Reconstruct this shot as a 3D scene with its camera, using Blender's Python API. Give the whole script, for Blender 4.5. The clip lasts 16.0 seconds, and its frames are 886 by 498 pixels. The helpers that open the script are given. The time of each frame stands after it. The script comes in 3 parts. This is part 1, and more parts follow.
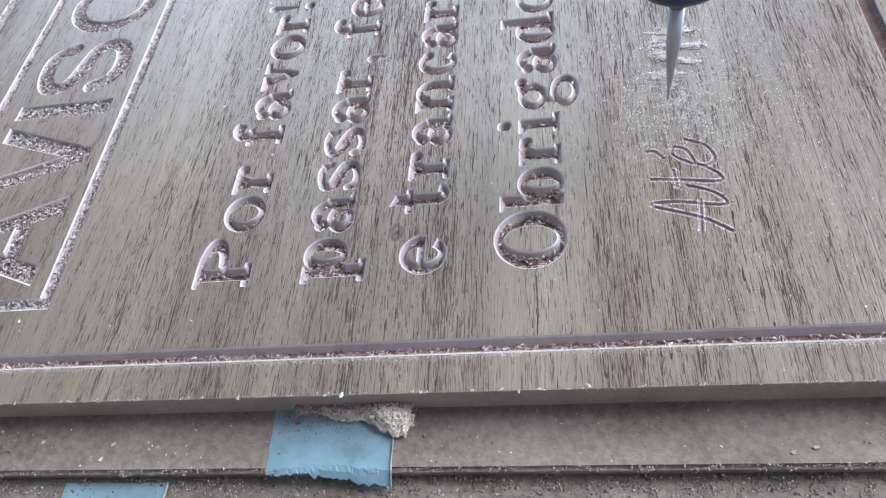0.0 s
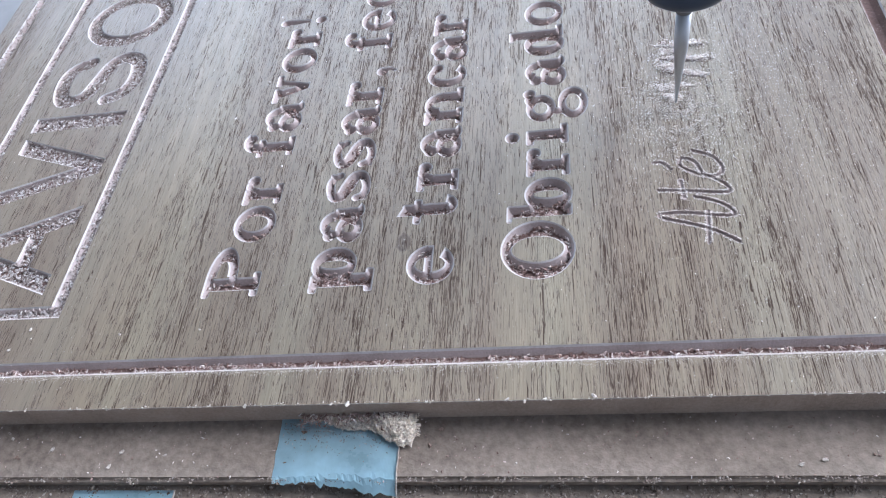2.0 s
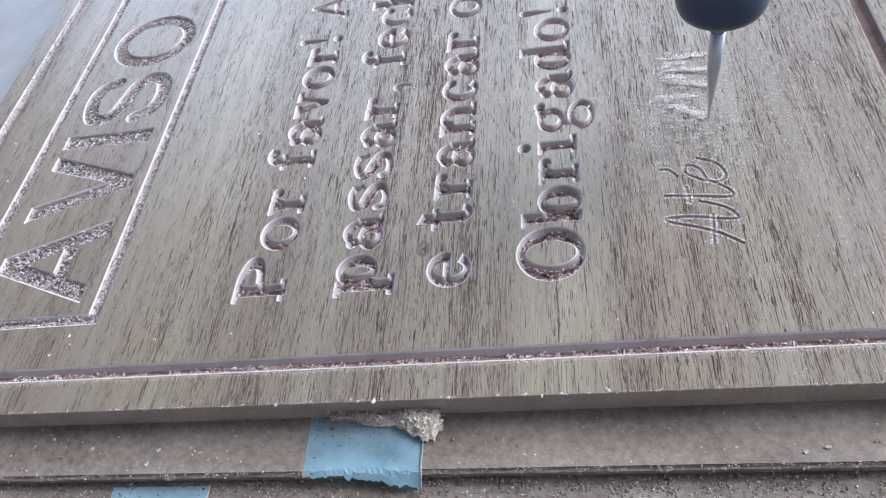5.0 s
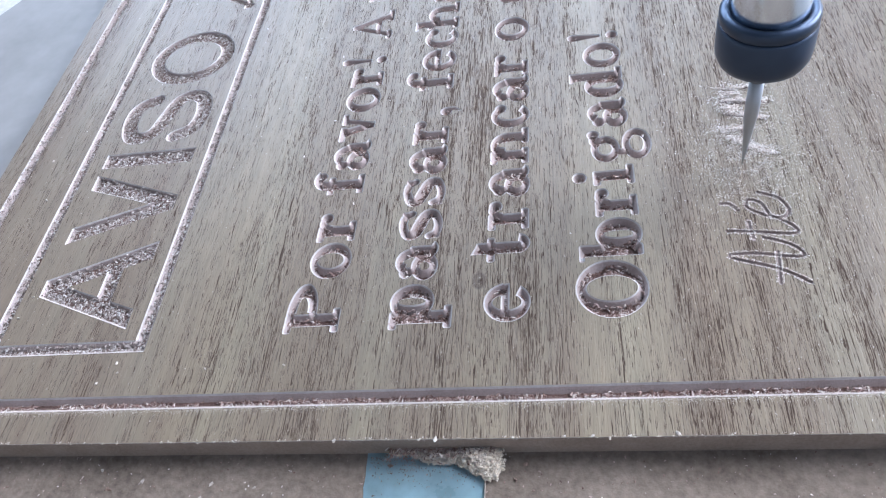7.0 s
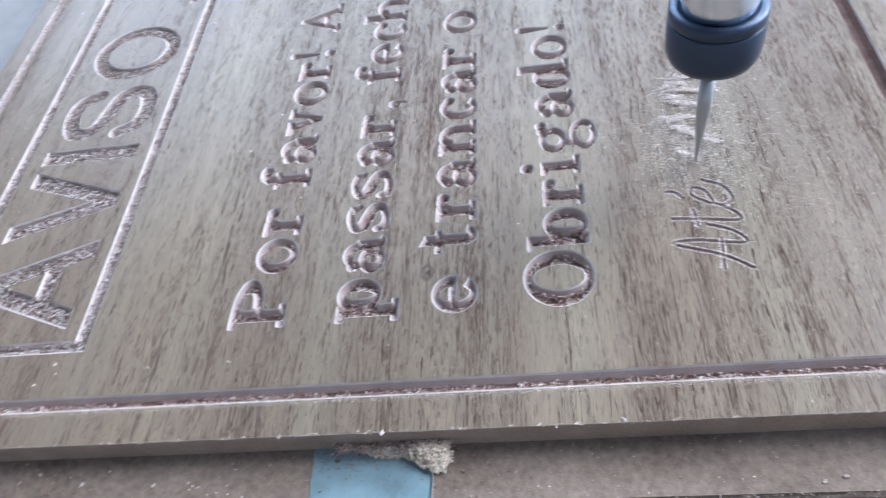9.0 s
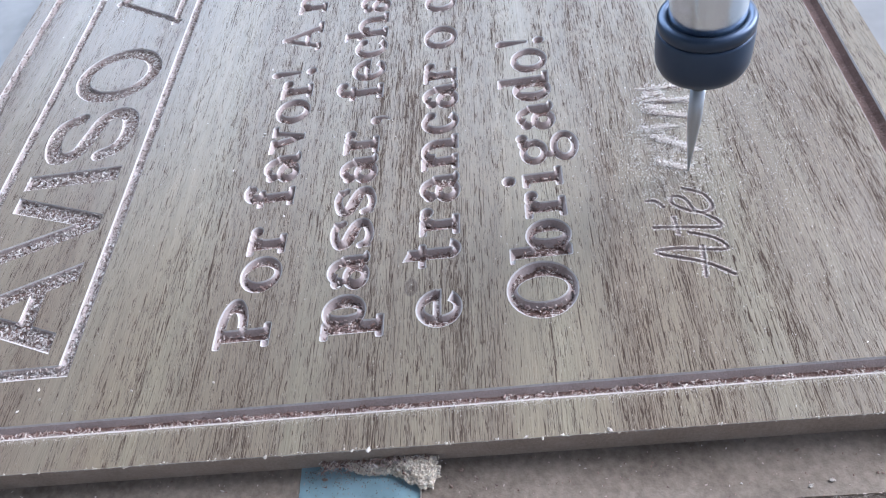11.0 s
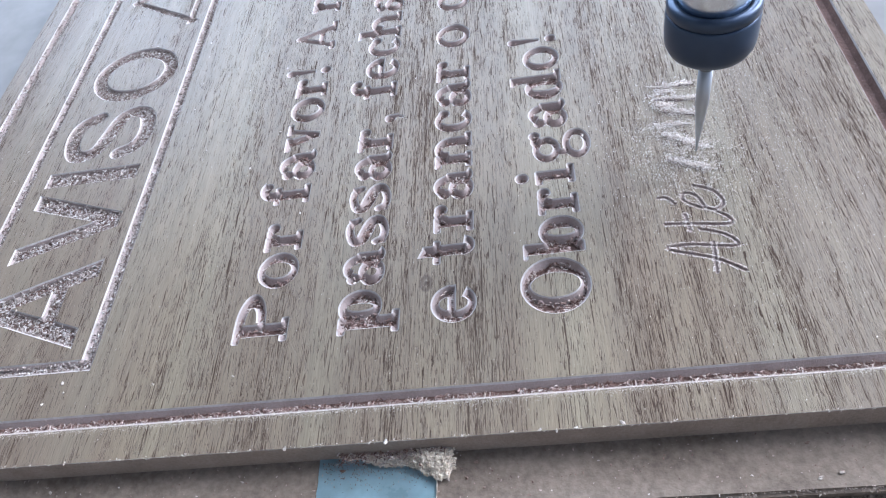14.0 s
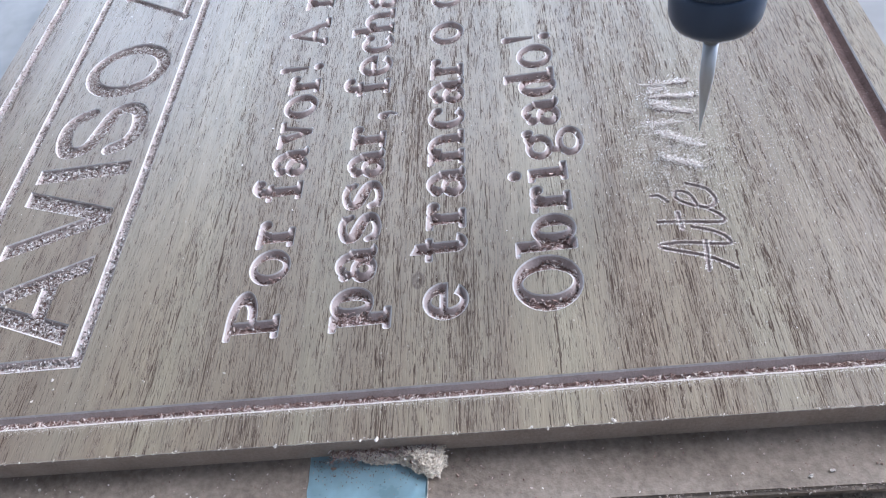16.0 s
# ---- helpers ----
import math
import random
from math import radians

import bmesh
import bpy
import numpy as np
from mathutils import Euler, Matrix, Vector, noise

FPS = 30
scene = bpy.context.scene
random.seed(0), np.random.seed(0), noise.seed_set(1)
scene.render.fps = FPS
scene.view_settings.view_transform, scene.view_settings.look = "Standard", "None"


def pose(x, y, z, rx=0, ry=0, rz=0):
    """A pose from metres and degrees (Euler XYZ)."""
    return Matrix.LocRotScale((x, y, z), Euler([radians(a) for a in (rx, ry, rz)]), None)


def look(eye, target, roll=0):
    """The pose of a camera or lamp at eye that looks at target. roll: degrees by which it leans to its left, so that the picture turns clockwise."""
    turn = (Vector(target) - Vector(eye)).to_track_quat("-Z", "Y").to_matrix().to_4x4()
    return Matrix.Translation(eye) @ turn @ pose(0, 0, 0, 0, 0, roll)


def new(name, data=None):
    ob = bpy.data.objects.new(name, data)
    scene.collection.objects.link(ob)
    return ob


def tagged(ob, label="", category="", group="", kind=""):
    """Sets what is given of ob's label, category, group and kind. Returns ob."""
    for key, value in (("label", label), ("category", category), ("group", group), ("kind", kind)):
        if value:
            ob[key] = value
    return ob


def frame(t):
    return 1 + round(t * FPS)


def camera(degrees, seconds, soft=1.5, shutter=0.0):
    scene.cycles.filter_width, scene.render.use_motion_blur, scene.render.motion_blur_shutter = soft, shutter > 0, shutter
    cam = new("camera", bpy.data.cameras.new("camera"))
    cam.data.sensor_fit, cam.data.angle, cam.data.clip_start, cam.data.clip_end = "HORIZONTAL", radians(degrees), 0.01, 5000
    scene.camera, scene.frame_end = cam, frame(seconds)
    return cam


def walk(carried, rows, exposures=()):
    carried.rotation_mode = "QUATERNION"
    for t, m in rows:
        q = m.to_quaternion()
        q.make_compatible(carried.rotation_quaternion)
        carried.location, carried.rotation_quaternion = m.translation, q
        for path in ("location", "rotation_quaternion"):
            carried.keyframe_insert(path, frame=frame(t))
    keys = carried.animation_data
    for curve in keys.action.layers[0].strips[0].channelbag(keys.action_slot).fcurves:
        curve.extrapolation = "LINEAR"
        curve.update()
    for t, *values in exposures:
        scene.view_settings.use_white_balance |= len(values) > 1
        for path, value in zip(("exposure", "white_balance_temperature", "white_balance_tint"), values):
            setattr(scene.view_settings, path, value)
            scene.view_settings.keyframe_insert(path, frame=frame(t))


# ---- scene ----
from mathutils import geometry, kdtree
from mathutils.geometry import delaunay_2d_cdt

# ---- camera: eye x y z, aim x y on the face, lean; millimetres and degrees ----
MM = 0.001
cam = camera(61.9, 16.0, soft=1.15, shutter=0.5)
ROWS = [
(0.0, 73.46, -52.30, 112.68, 50.05, 29.62, -16.22),
    (0.5, 74.34, -50.26, 111.13, 50.88, 32.02, -16.23),
    (1.0, 74.57, -52.83, 112.19, 48.86, 31.74, -16.77),
    (1.5, 74.61, -52.95, 111.93, 49.21, 31.50, -16.62),
    (2.0, 74.67, -53.32, 112.28, 48.52, 32.16, -16.86),
    (2.5, 74.82, -52.09, 111.83, 49.24, 34.96, -16.48),
    (3.0, 75.09, -51.48, 112.14, 49.59, 36.09, -16.47),
    (3.2, 75.32, -51.33, 112.40, 50.00, 36.16, -16.46),
    (5.3, 72.34, -59.87, 120.23, 42.75, 35.68, -17.70),
    (5.5, 68.77, -55.32, 121.72, 39.41, 38.13, -17.13),
    (6.0, 65.22, -49.85, 121.49, 38.24, 47.42, -15.66),
    (6.5, 64.42, -51.53, 121.95, 36.14, 47.46, -15.69),
    (7.0, 61.71, -54.15, 121.36, 32.24, 43.18, -16.60),
    (7.5, 61.26, -55.49, 121.35, 31.70, 42.41, -16.60),
    (8.0, 62.81, -55.56, 121.60, 32.72, 42.75, -16.88),
    (8.5, 63.96, -55.82, 121.59, 34.08, 42.00, -16.94),
    (9.0, 65.37, -54.68, 118.36, 43.54, 40.08, -14.52),
    (9.2, 66.10, -52.91, 117.59, 48.77, 42.09, -13.80),
    (11.3, 67.20, -54.78, 118.84, 46.73, 43.84, -15.04),
    (11.5, 66.69, -54.48, 119.71, 46.22, 44.27, -15.01),
    (12.0, 66.50, -53.36, 119.70, 46.91, 45.63, -14.79),
    (12.5, 67.59, -55.16, 119.48, 47.42, 42.66, -14.87),
    (13.0, 67.11, -56.43, 120.22, 45.13, 42.31, -15.59),
    (13.5, 65.91, -56.65, 120.56, 43.16, 42.62, -15.90),
    (14.0, 66.20, -56.23, 120.56, 43.93, 42.94, -15.80),
    (14.5, 66.65, -56.04, 120.56, 44.61, 43.29, -15.81),
    (15.0, 67.19, -56.62, 120.82, 44.40, 43.14, -15.94),
    (15.5, 67.21, -56.01, 120.73, 45.35, 42.94, -15.63),
    (16.0, 66.76, -56.21, 120.03, 45.59, 42.02, -15.25),
]
walk(cam, [(t, look((x * MM, y * MM, z * MM), (ax * MM, ay * MM, 0), lean)) for t, x, y, z, ax, ay, lean in ROWS], exposures=[(0.0, 0.38, 5500, 12), (16.0, 0.38, 5500, 12)])

# ---- light: an open workshop, bright overcast sky from the far side ----
world = bpy.data.worlds.new("sky")
scene.world = world
world.use_nodes = True
wn = world.node_tree
sky = wn.nodes.new("ShaderNodeTexSky")
sky.sky_type, sky.sun_disc = "NISHITA", False
sky.sun_elevation, sky.sun_rotation = radians(34), radians(62)
sky.dust_density = 3.0
wn.nodes["Background"].inputs["Strength"].default_value = 0.15
wn.links.new(sky.outputs["Color"], wn.nodes["Background"].inputs["Color"])
sun = new("sun", bpy.data.lights.new("sun", "SUN"))
sun.data.energy, sun.data.angle, sun.data.color = 3.6, radians(36), (0.98, 0.985, 1.0)
sun.matrix_world = look((1.3, 0.7, 1.0), (0, 0, 0))

# daylight in the opening of the workshop window
pane = new("window_light", bpy.data.lights.new("window_light", "AREA"))
pane.data.shape, pane.data.size, pane.data.size_y = "RECTANGLE", 3.4, 1.1
pane.data.energy, pane.data.color = 106.0, (0.80, 0.90, 1.0)
pane.matrix_world = look((-0.55, 2.62, 1.65), (-0.55, 0.0, 1.65))


# ---- materials ----
def material(name):
    m = bpy.data.materials.new(name)
    m.use_nodes = True
    return m, m.node_tree, m.node_tree.nodes["Principled BSDF"]


def coords(nt, scale, rot=(0, 0, 0)):
    tc, mp = nt.nodes.new("ShaderNodeTexCoord"), nt.nodes.new("ShaderNodeMapping")
    mp.inputs["Scale"].default_value = scale
    mp.inputs["Rotation"].default_value = rot
    nt.links.new(tc.outputs["Object"], mp.inputs["Vector"])
    return mp.outputs["Vector"]


def noise_tex(nt, vec, scale, detail=3.0, rough=0.55, distort=0.0):
    n = nt.nodes.new("ShaderNodeTexNoise")
    n.inputs["Scale"].default_value, n.inputs["Detail"].default_value = scale, detail
    n.inputs["Roughness"].default_value, n.inputs["Distortion"].default_value = rough, distort
    nt.links.new(vec, n.inputs["Vector"])
    return n.outputs["Fac"]


def ramp(nt, fac, stops):
    r = nt.nodes.new("ShaderNodeValToRGB")
    while len(r.color_ramp.elements) < len(stops):
        r.color_ramp.elements.new(0.5)
    for e, (p, c) in zip(r.color_ramp.elements, stops):
        e.position, e.color = p, (*c, 1) if len(c) == 3 else c
    nt.links.new(fac, r.inputs["Fac"])
    return r.outputs["Color"]


def mix(nt, fac, a, b, mode="MIX"):
    m = nt.nodes.new("ShaderNodeMix")
    m.data_type, m.blend_type = "RGBA", mode
    for sock, v in ((m.inputs["Factor"], fac), (m.inputs["A"], a), (m.inputs["B"], b)):
        if isinstance(v, bpy.types.NodeSocket):
            nt.links.new(v, sock)
        else:
            sock.default_value = (*v, 1) if isinstance(v, tuple) else v
    return m.outputs["Result"]


def bump(nt, bsdf, height, strength, dist):
    b = nt.nodes.new("ShaderNodeBump")
    b.inputs["Strength"].default_value, b.inputs["Distance"].default_value = strength, dist
    nt.links.new(height, b.inputs["Height"])
    nt.links.new(b.outputs["Normal"], bsdf.inputs["Normal"])


def biased(nt, value, a, ka, b, kb):
    """value + ka * a + kb * b"""
    for other, k in ((a, ka), (b, kb)):
        m = nt.nodes.new("ShaderNodeMath")
        m.operation = "MULTIPLY_ADD"
        m.inputs[1].default_value = k
        nt.links.new(other, m.inputs[0])
        nt.links.new(value, m.inputs[2])
        value = m.outputs[0]
    return value


def grey(v):
    return (v, v, v)


def make_laminate():
    """Grey-brown wood print with fine dark pores that run along y, and a thin film of dust."""
    m, nt, bs = material("wood_laminate")
    # across x: plain, darker and greyer at the heading, open-pored bands along y
    sep = nt.nodes.new("ShaderNodeSeparateXYZ")
    nt.links.new(coords(nt, (4, 4, 4)), sep.inputs[0])
    across = nt.nodes.new("ShaderNodeMath")
    across.operation = "ADD"
    across.inputs[1].default_value = 0.4
    nt.links.new(sep.outputs["X"], across.inputs[0])
    open_pored = ramp(nt, across.outputs[0], [(0.28, grey(0.06)), (0.37, grey(0.44)), (0.50, grey(0.50)), (0.555, grey(0.85)), (0.61, grey(0.68)), (0.645, grey(0.30)), (0.70, grey(0.30)), (0.735, grey(0.82)), (0.785, grey(0.78)), (0.82, grey(0.42)), (0.92, grey(0.60))])
    broad = noise_tex(nt, coords(nt, (80, 4, 1)), 1.0, 4, 0.5, 0.4)
    tone = ramp(nt, broad, [(0.30, (0.160, 0.119, 0.079)), (0.50, (0.190, 0.150, 0.102)), (0.70, (0.214, 0.178, 0.121))])
    tone = mix(nt, 0.8, tone, ramp(nt, open_pored, [(0.06, (0.84, 0.83, 0.88)), (0.30, (1.0, 1.0, 0.98)), (0.50, (0.88, 0.87, 0.87)), (0.85, (0.93, 0.90, 0.88))]), "MULTIPLY")
    cloud = noise_tex(nt, coords(nt, (420, 60, 1)), 1.0, 4, 0.65)
    tone = mix(nt, 0.38, tone, ramp(nt, cloud, [(0.34, grey(0.72)), (0.52, grey(1.0)), (0.70, grey(1.28))]), "MULTIPLY")
    fine = noise_tex(nt, coords(nt, (2900, 80, 1)), 1.0, 3, 0.6, 0.3)
    tone = mix(nt, 0.26, tone, ramp(nt, fine, [(0.34, grey(0.45)), (0.52, grey(1.0)), (0.70, grey(1.45))]), "MULTIPLY")
    gate = ramp(nt, broad, [(0.40, grey(1.0)), (0.60, grey(0.0))])
    many = noise_tex(nt, coords(nt, (170, 9, 1)), 1.0, 2)
    many = biased(nt, many, open_pored, 0.26, gate, 0.10)

    def pores(scale, bend, share, low, high, full):
        lines = noise_tex(nt, coords(nt, scale), 1.0, 2.5, 0.5, bend)
        return ramp(nt, biased(nt, lines, gate, 0.0, many, share), [(low, grey(0.0)), (high, grey(full))])

    small = pores((5400, 270, 1), 0.9, 0.27, 0.782, 0.800, 0.8)
    bold = pores((3500, 165, 1), 1.3, 0.27, 0.796, 0.810, 1.0)
    seam = pores((3600, 60, 1), 1.5, 0.25, 0.797, 0.810, 0.95)
    dark = mix(nt, 1.0, mix(nt, 1.0, small, bold, "LIGHTEN"), seam, "LIGHTEN")
    tone = mix(nt, dark, tone, (0.052, 0.033, 0.023))
    # one small knot
    spot = nt.nodes.new("ShaderNodeTexGradient")
    spot.gradient_type = "SPHERICAL"
    at_knot = nt.nodes.new("ShaderNodeMapping")
    at_knot.vector_type = "TEXTURE"
    at_knot.inputs["Location"].default_value, at_knot.inputs["Scale"].default_value = (0.0404, 0.0343, 0), (0.0016, 0.0026, 0.01)
    nt.links.new(coords(nt, (1, 1, 1)), at_knot.inputs["Vector"])
    nt.links.new(at_knot.outputs["Vector"], spot.inputs["Vector"])
    tone = mix(nt, ramp(nt, spot.outputs["Fac"], [(0.05, grey(0.0)), (0.3, grey(0.75)), (0.7, grey(0.25)), (0.9, grey(0.8))]), tone, (0.048, 0.030, 0.021))
    dust = ramp(nt, noise_tex(nt, coords(nt, (1500, 1500, 1)), 1.0, 2, 0.7), [(0.67, grey(0.0)), (0.75, grey(0.5))])
    tone = mix(nt, dust, tone, (0.50, 0.46, 0.40))
    nt.links.new(tone, bs.inputs["Base Color"])
    nt.links.new(mix(nt, dark, grey(0.38), grey(0.75)), bs.inputs["Roughness"])
    nt.links.new(mix(nt, dark, grey(0.4), grey(0.12)), bs.inputs["Specular IOR Level"])
    relief = nt.nodes.new("ShaderNodeMath")
    relief.operation = "MULTIPLY_ADD"
    relief.inputs[1].default_value = -2.2
    nt.links.new(dark, relief.inputs[0])
    nt.links.new(fine, relief.inputs[2])
    bump(nt, bs, relief.outputs[0], 0.42, 0.0002)
    return m


def make_fibre(name, low, high, rough=0.85, grain=1400, deep=0.5, gloss=0.25):
    """Raw wood-fibre board: a two-scale mottle and a fuzzy relief."""
    m, nt, bs = material(name)
    a = noise_tex(nt, coords(nt, (1, 1, 1)), grain, 3, 0.65)
    b = noise_tex(nt, coords(nt, (1, 1, 1)), grain / 14, 3, 0.6)
    tone = mix(nt, 0.5, ramp(nt, a, [(0.3, low), (0.7, high)]), ramp(nt, b, [(0.3, low), (0.7, high)]))
    nt.links.new(tone, bs.inputs["Base Color"])
    bs.inputs["Roughness"].default_value = rough
    bs.inputs["Specular IOR Level"].default_value = gloss
    bump(nt, bs, a, deep, 0.0003)
    return m


def make_plain(name, colour, rough, metal=0.0, wear=0.08, scale=400):
    m, nt, bs = material(name)
    n = noise_tex(nt, coords(nt, (1, 1, 1)), scale, 4, 0.6)
    lo, hi = tuple(c * (1 - wear) for c in colour), tuple(min(1, c * (1 + wear)) for c in colour)
    nt.links.new(ramp(nt, n, [(0.3, lo), (0.7, hi)]), bs.inputs["Base Color"])
    nt.links.new(ramp(nt, n, [(0.3, grey(rough * 0.85)), (0.7, grey(rough * 1.15))]), bs.inputs["Roughness"])
    bs.inputs["Metallic"].default_value = metal
    return m


def make_chip(name, stops):
    m, nt, bs = material(name)
    g = nt.nodes.new("ShaderNodeNewGeometry")
    nt.links.new(ramp(nt, g.outputs["Random Per Island"], stops), bs.inputs["Base Color"])
    bs.inputs["Roughness"].default_value = 0.8
    return m


def make_dust_and_sheen():
    m, nt, bs = material("pale_dust_and_sheen")
    g = nt.nodes.new("ShaderNodeNewGeometry")
    nt.links.new(ramp(nt, g.outputs["Random Per Island"], [(0.0, (0.40, 0.34, 0.28)), (0.6, (0.64, 0.58, 0.51)), (1.0, (0.70, 0.65, 0.59))]), bs.inputs["Base Color"])
    bs.inputs["Roughness"].default_value = 0.8
    return m


LAMINATE = make_laminate()
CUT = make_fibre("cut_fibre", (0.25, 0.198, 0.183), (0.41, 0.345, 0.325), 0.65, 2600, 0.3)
# brown floor of the cuts, its colour darkened for the shade down there
SHADED_FLOOR = make_fibre("shaded_cut_floor", (0.065, 0.038, 0.031), (0.21, 0.135, 0.112), 0.85, 2400, 0.9)
# lighter fibre that carries the highlight along the rims of the cuts
LIT_RIM = make_fibre("lit_cut_rim", (0.31, 0.278, 0.262), (0.58, 0.548, 0.528), 0.6, 2600, 0.3)
MDF = make_fibre("board_edge", (0.23, 0.180, 0.145), (0.40, 0.330, 0.275), 0.85, 1500, 0.5)
BED = make_fibre("dusty_board", (0.105, 0.082, 0.064), (0.300, 0.248, 0.200), 0.92, 700, 0.7, 0.15)
PALE = make_fibre("pale_bed", (0.36, 0.355, 0.35), (0.66, 0.655, 0.65), 0.75, 260, 0.3)
GREY_SHEET = make_fibre("grey_sheet", (0.16, 0.156, 0.152), (0.27, 0.265, 0.26), 0.5, 60, 0.05)
TAPE = make_plain("blue_tape", (0.37, 0.54, 0.60), 0.30, 0, 0.18, 160)
FLUFF = make_fibre("torn_fibre", (0.60, 0.53, 0.45), (0.90, 0.84, 0.76), 0.9, 2600, 0.9)
WALL = make_fibre("wall_render", (0.26, 0.26, 0.26), (0.35, 0.35, 0.35), 0.9, 20, 0.3)
CONCRETE = make_fibre("concrete_floor", (0.17, 0.168, 0.162), (0.28, 0.275, 0.265), 0.85, 12, 0.3)
CHIPS = make_chip("wood_chips", [(0.0, (0.115, 0.082, 0.068)), (0.40, (0.26, 0.212, 0.185)), (0.80, (0.39, 0.345, 0.315)), (1.0, (0.60, 0.56, 0.53))])
RED_CHIPS = make_chip("red_chips", [(0.0, (0.10, 0.052, 0.040)), (0.5, (0.28, 0.18, 0.15)), (0.8, (0.46, 0.36, 0.32)), (1.0, (0.80, 0.74, 0.68))])
BED_CHIPS = make_chip("bed_chips", [(0.0, (0.085, 0.060, 0.045)), (0.55, (0.21, 0.165, 0.13)), (0.88, (0.30, 0.25, 0.205)), (1.0, (0.48, 0.43, 0.38))])
FLUFF_CHIPS = make_chip("fluff", [(0.0, (0.42, 0.30, 0.22)), (0.2, (0.76, 0.64, 0.50)), (1.0, (0.96, 0.90, 0.78))])
DUST_AND_SHEEN = make_dust_and_sheen()
HEAPED = make_chip("heaped_dust", [(0.0, (0.42, 0.34, 0.28)), (0.4, (0.66, 0.58, 0.52)), (1.0, (0.92, 0.88, 0.84))])
DUST_LUMP = make_fibre("pale_flake", (0.30, 0.25, 0.21), (0.58, 0.53, 0.47), 0.85, 1800, 0.6)
FLAKE_BROWN = make_fibre("brown_flake", (0.12, 0.08, 0.06), (0.30, 0.22, 0.18), 0.85, 1800, 0.6)
SCORED = make_fibre("scored_line", (0.17, 0.128, 0.112), (0.31, 0.255, 0.235), 0.85, 2600, 0.5)
STEEL = make_plain("ground_steel", (0.82, 0.90, 0.98), 0.21, 1.0, 0.015, 60)
BLACK = make_plain("blackened_steel", (0.046, 0.068, 0.112), 0.34, 0.5, 0.12, 60)
CARBIDE = make_plain("carbide", (0.46, 0.49, 0.53), 0.40, 0.8, 0.05, 60)
SHANK = make_plain("dull_shank", (0.20, 0.215, 0.24), 0.45, 0.8, 0.06, 60)


# ---- mesh helpers ----
def part(name, bm, mats, parent=None, label="", smooth=False):
    me = bpy.data.meshes.new(name)
    bm.normal_update()
    bm.to_mesh(me)
    bm.free()
    for m in mats if isinstance(mats, (list, tuple)) else [mats]:
        me.materials.append(m)
    for p in me.polygons:
        p.use_smooth = smooth
    ob = new(name, me)
    ob.parent = parent
    if label:
        ob["label"] = label
    return ob


def box(x0, y0, z0, x1, y1, z1, bevel=0.0, seg=2):
    bm = bmesh.new()
    bmesh.ops.create_cube(bm, size=1)
    for v in bm.verts:
        v.co = Vector((x0 + (v.co.x + 0.5) * (x1 - x0), y0 + (v.co.y + 0.5) * (y1 - y0), z0 + (v.co.z + 0.5) * (z1 - z0))) * MM
    if bevel:
        bmesh.ops.bevel(bm, geom=bm.edges[:], offset=bevel * MM, segments=seg, affect="EDGES")
    return bm


def lathe(profile, n=64):
    """A turned body from (radius, height) in mm."""
    bm = bmesh.new()
    rings = []
    for r, z in profile:
        rings.append([bm.verts.new((r * MM * math.cos(2 * math.pi * k / n), r * MM * math.sin(2 * math.pi * k / n), z * MM)) for k in range(n)])
    for a, b in zip(rings, rings[1:]):
        for k in range(n):
            bm.faces.new((a[k], a[(k + 1) % n], b[(k + 1) % n], b[k]))
    bm.faces.new(rings[-1])
    bm.faces.new(rings[0][::-1])
    bmesh.ops.recalc_face_normals(bm, faces=bm.faces[:])
    return bm


# ---- letters: overlapping strokes in (u along the line, v up), millimetres ----
def bar(u0, v0, u1, v1):
    return [[(u0, v0), (u1, v0), (u1, v1), (u0, v1)]]


def quad(*pts):
    return [list(pts)]


def disc(u, v, r, n=14):
    return [[(u + r * math.cos(2 * math.pi * k / n), v + r * math.sin(2 * math.pi * k / n)) for k in range(n)]]


def band(cu, cv, ru, rv, tu, tv, a0=0.0, a1=360.0):
    """An elliptic band: outer radii ru, rv, thickness tu at the sides and tv at top and bottom."""
    tu, tv = (min(max(1.2 * tu, 1.9), 0.8 * ru), max(1.25 * tv, 1.85)) if rv < 10 else (tu, tv)
    out, span = [], a1 - a0
    pieces = max(1, math.ceil(span / 170))
    for i in range(pieces):
        b0, b1 = a0 + span * i / pieces, a0 + span * (i + 1) / pieces
        n = max(3, int((b1 - b0) / 11))
        ang = [radians(b0 + (b1 - b0) * k / n) for k in range(n + 1)]
        outer = [(cu + ru * math.cos(a), cv + rv * math.sin(a)) for a in ang]
        inner = [(cu + (ru - tu) * math.cos(a), cv + (rv - tv) * math.sin(a)) for a in reversed(ang)]
        out.append(outer + inner)
    return out


def pen(points, widths):
    """A stroke along points with round joints; widths: one, or one for each point."""
    if not isinstance(widths, (list, tuple)):
        widths = [widths] * len(points)
    out = []
    for (p, a), (q, b) in zip(zip(points, widths), list(zip(points, widths))[1:]):
        d = Vector(q) - Vector(p)
        n = Vector((-d.y, d.x)).normalized()
        out.append([tuple(Vector(p) - n * a / 2), tuple(Vector(q) - n * b / 2), tuple(Vector(q) + n * b / 2), tuple(Vector(p) + n * a / 2)])
    for p, a in zip(points, widths):
        out += disc(*p, a / 2, 10)
    return out


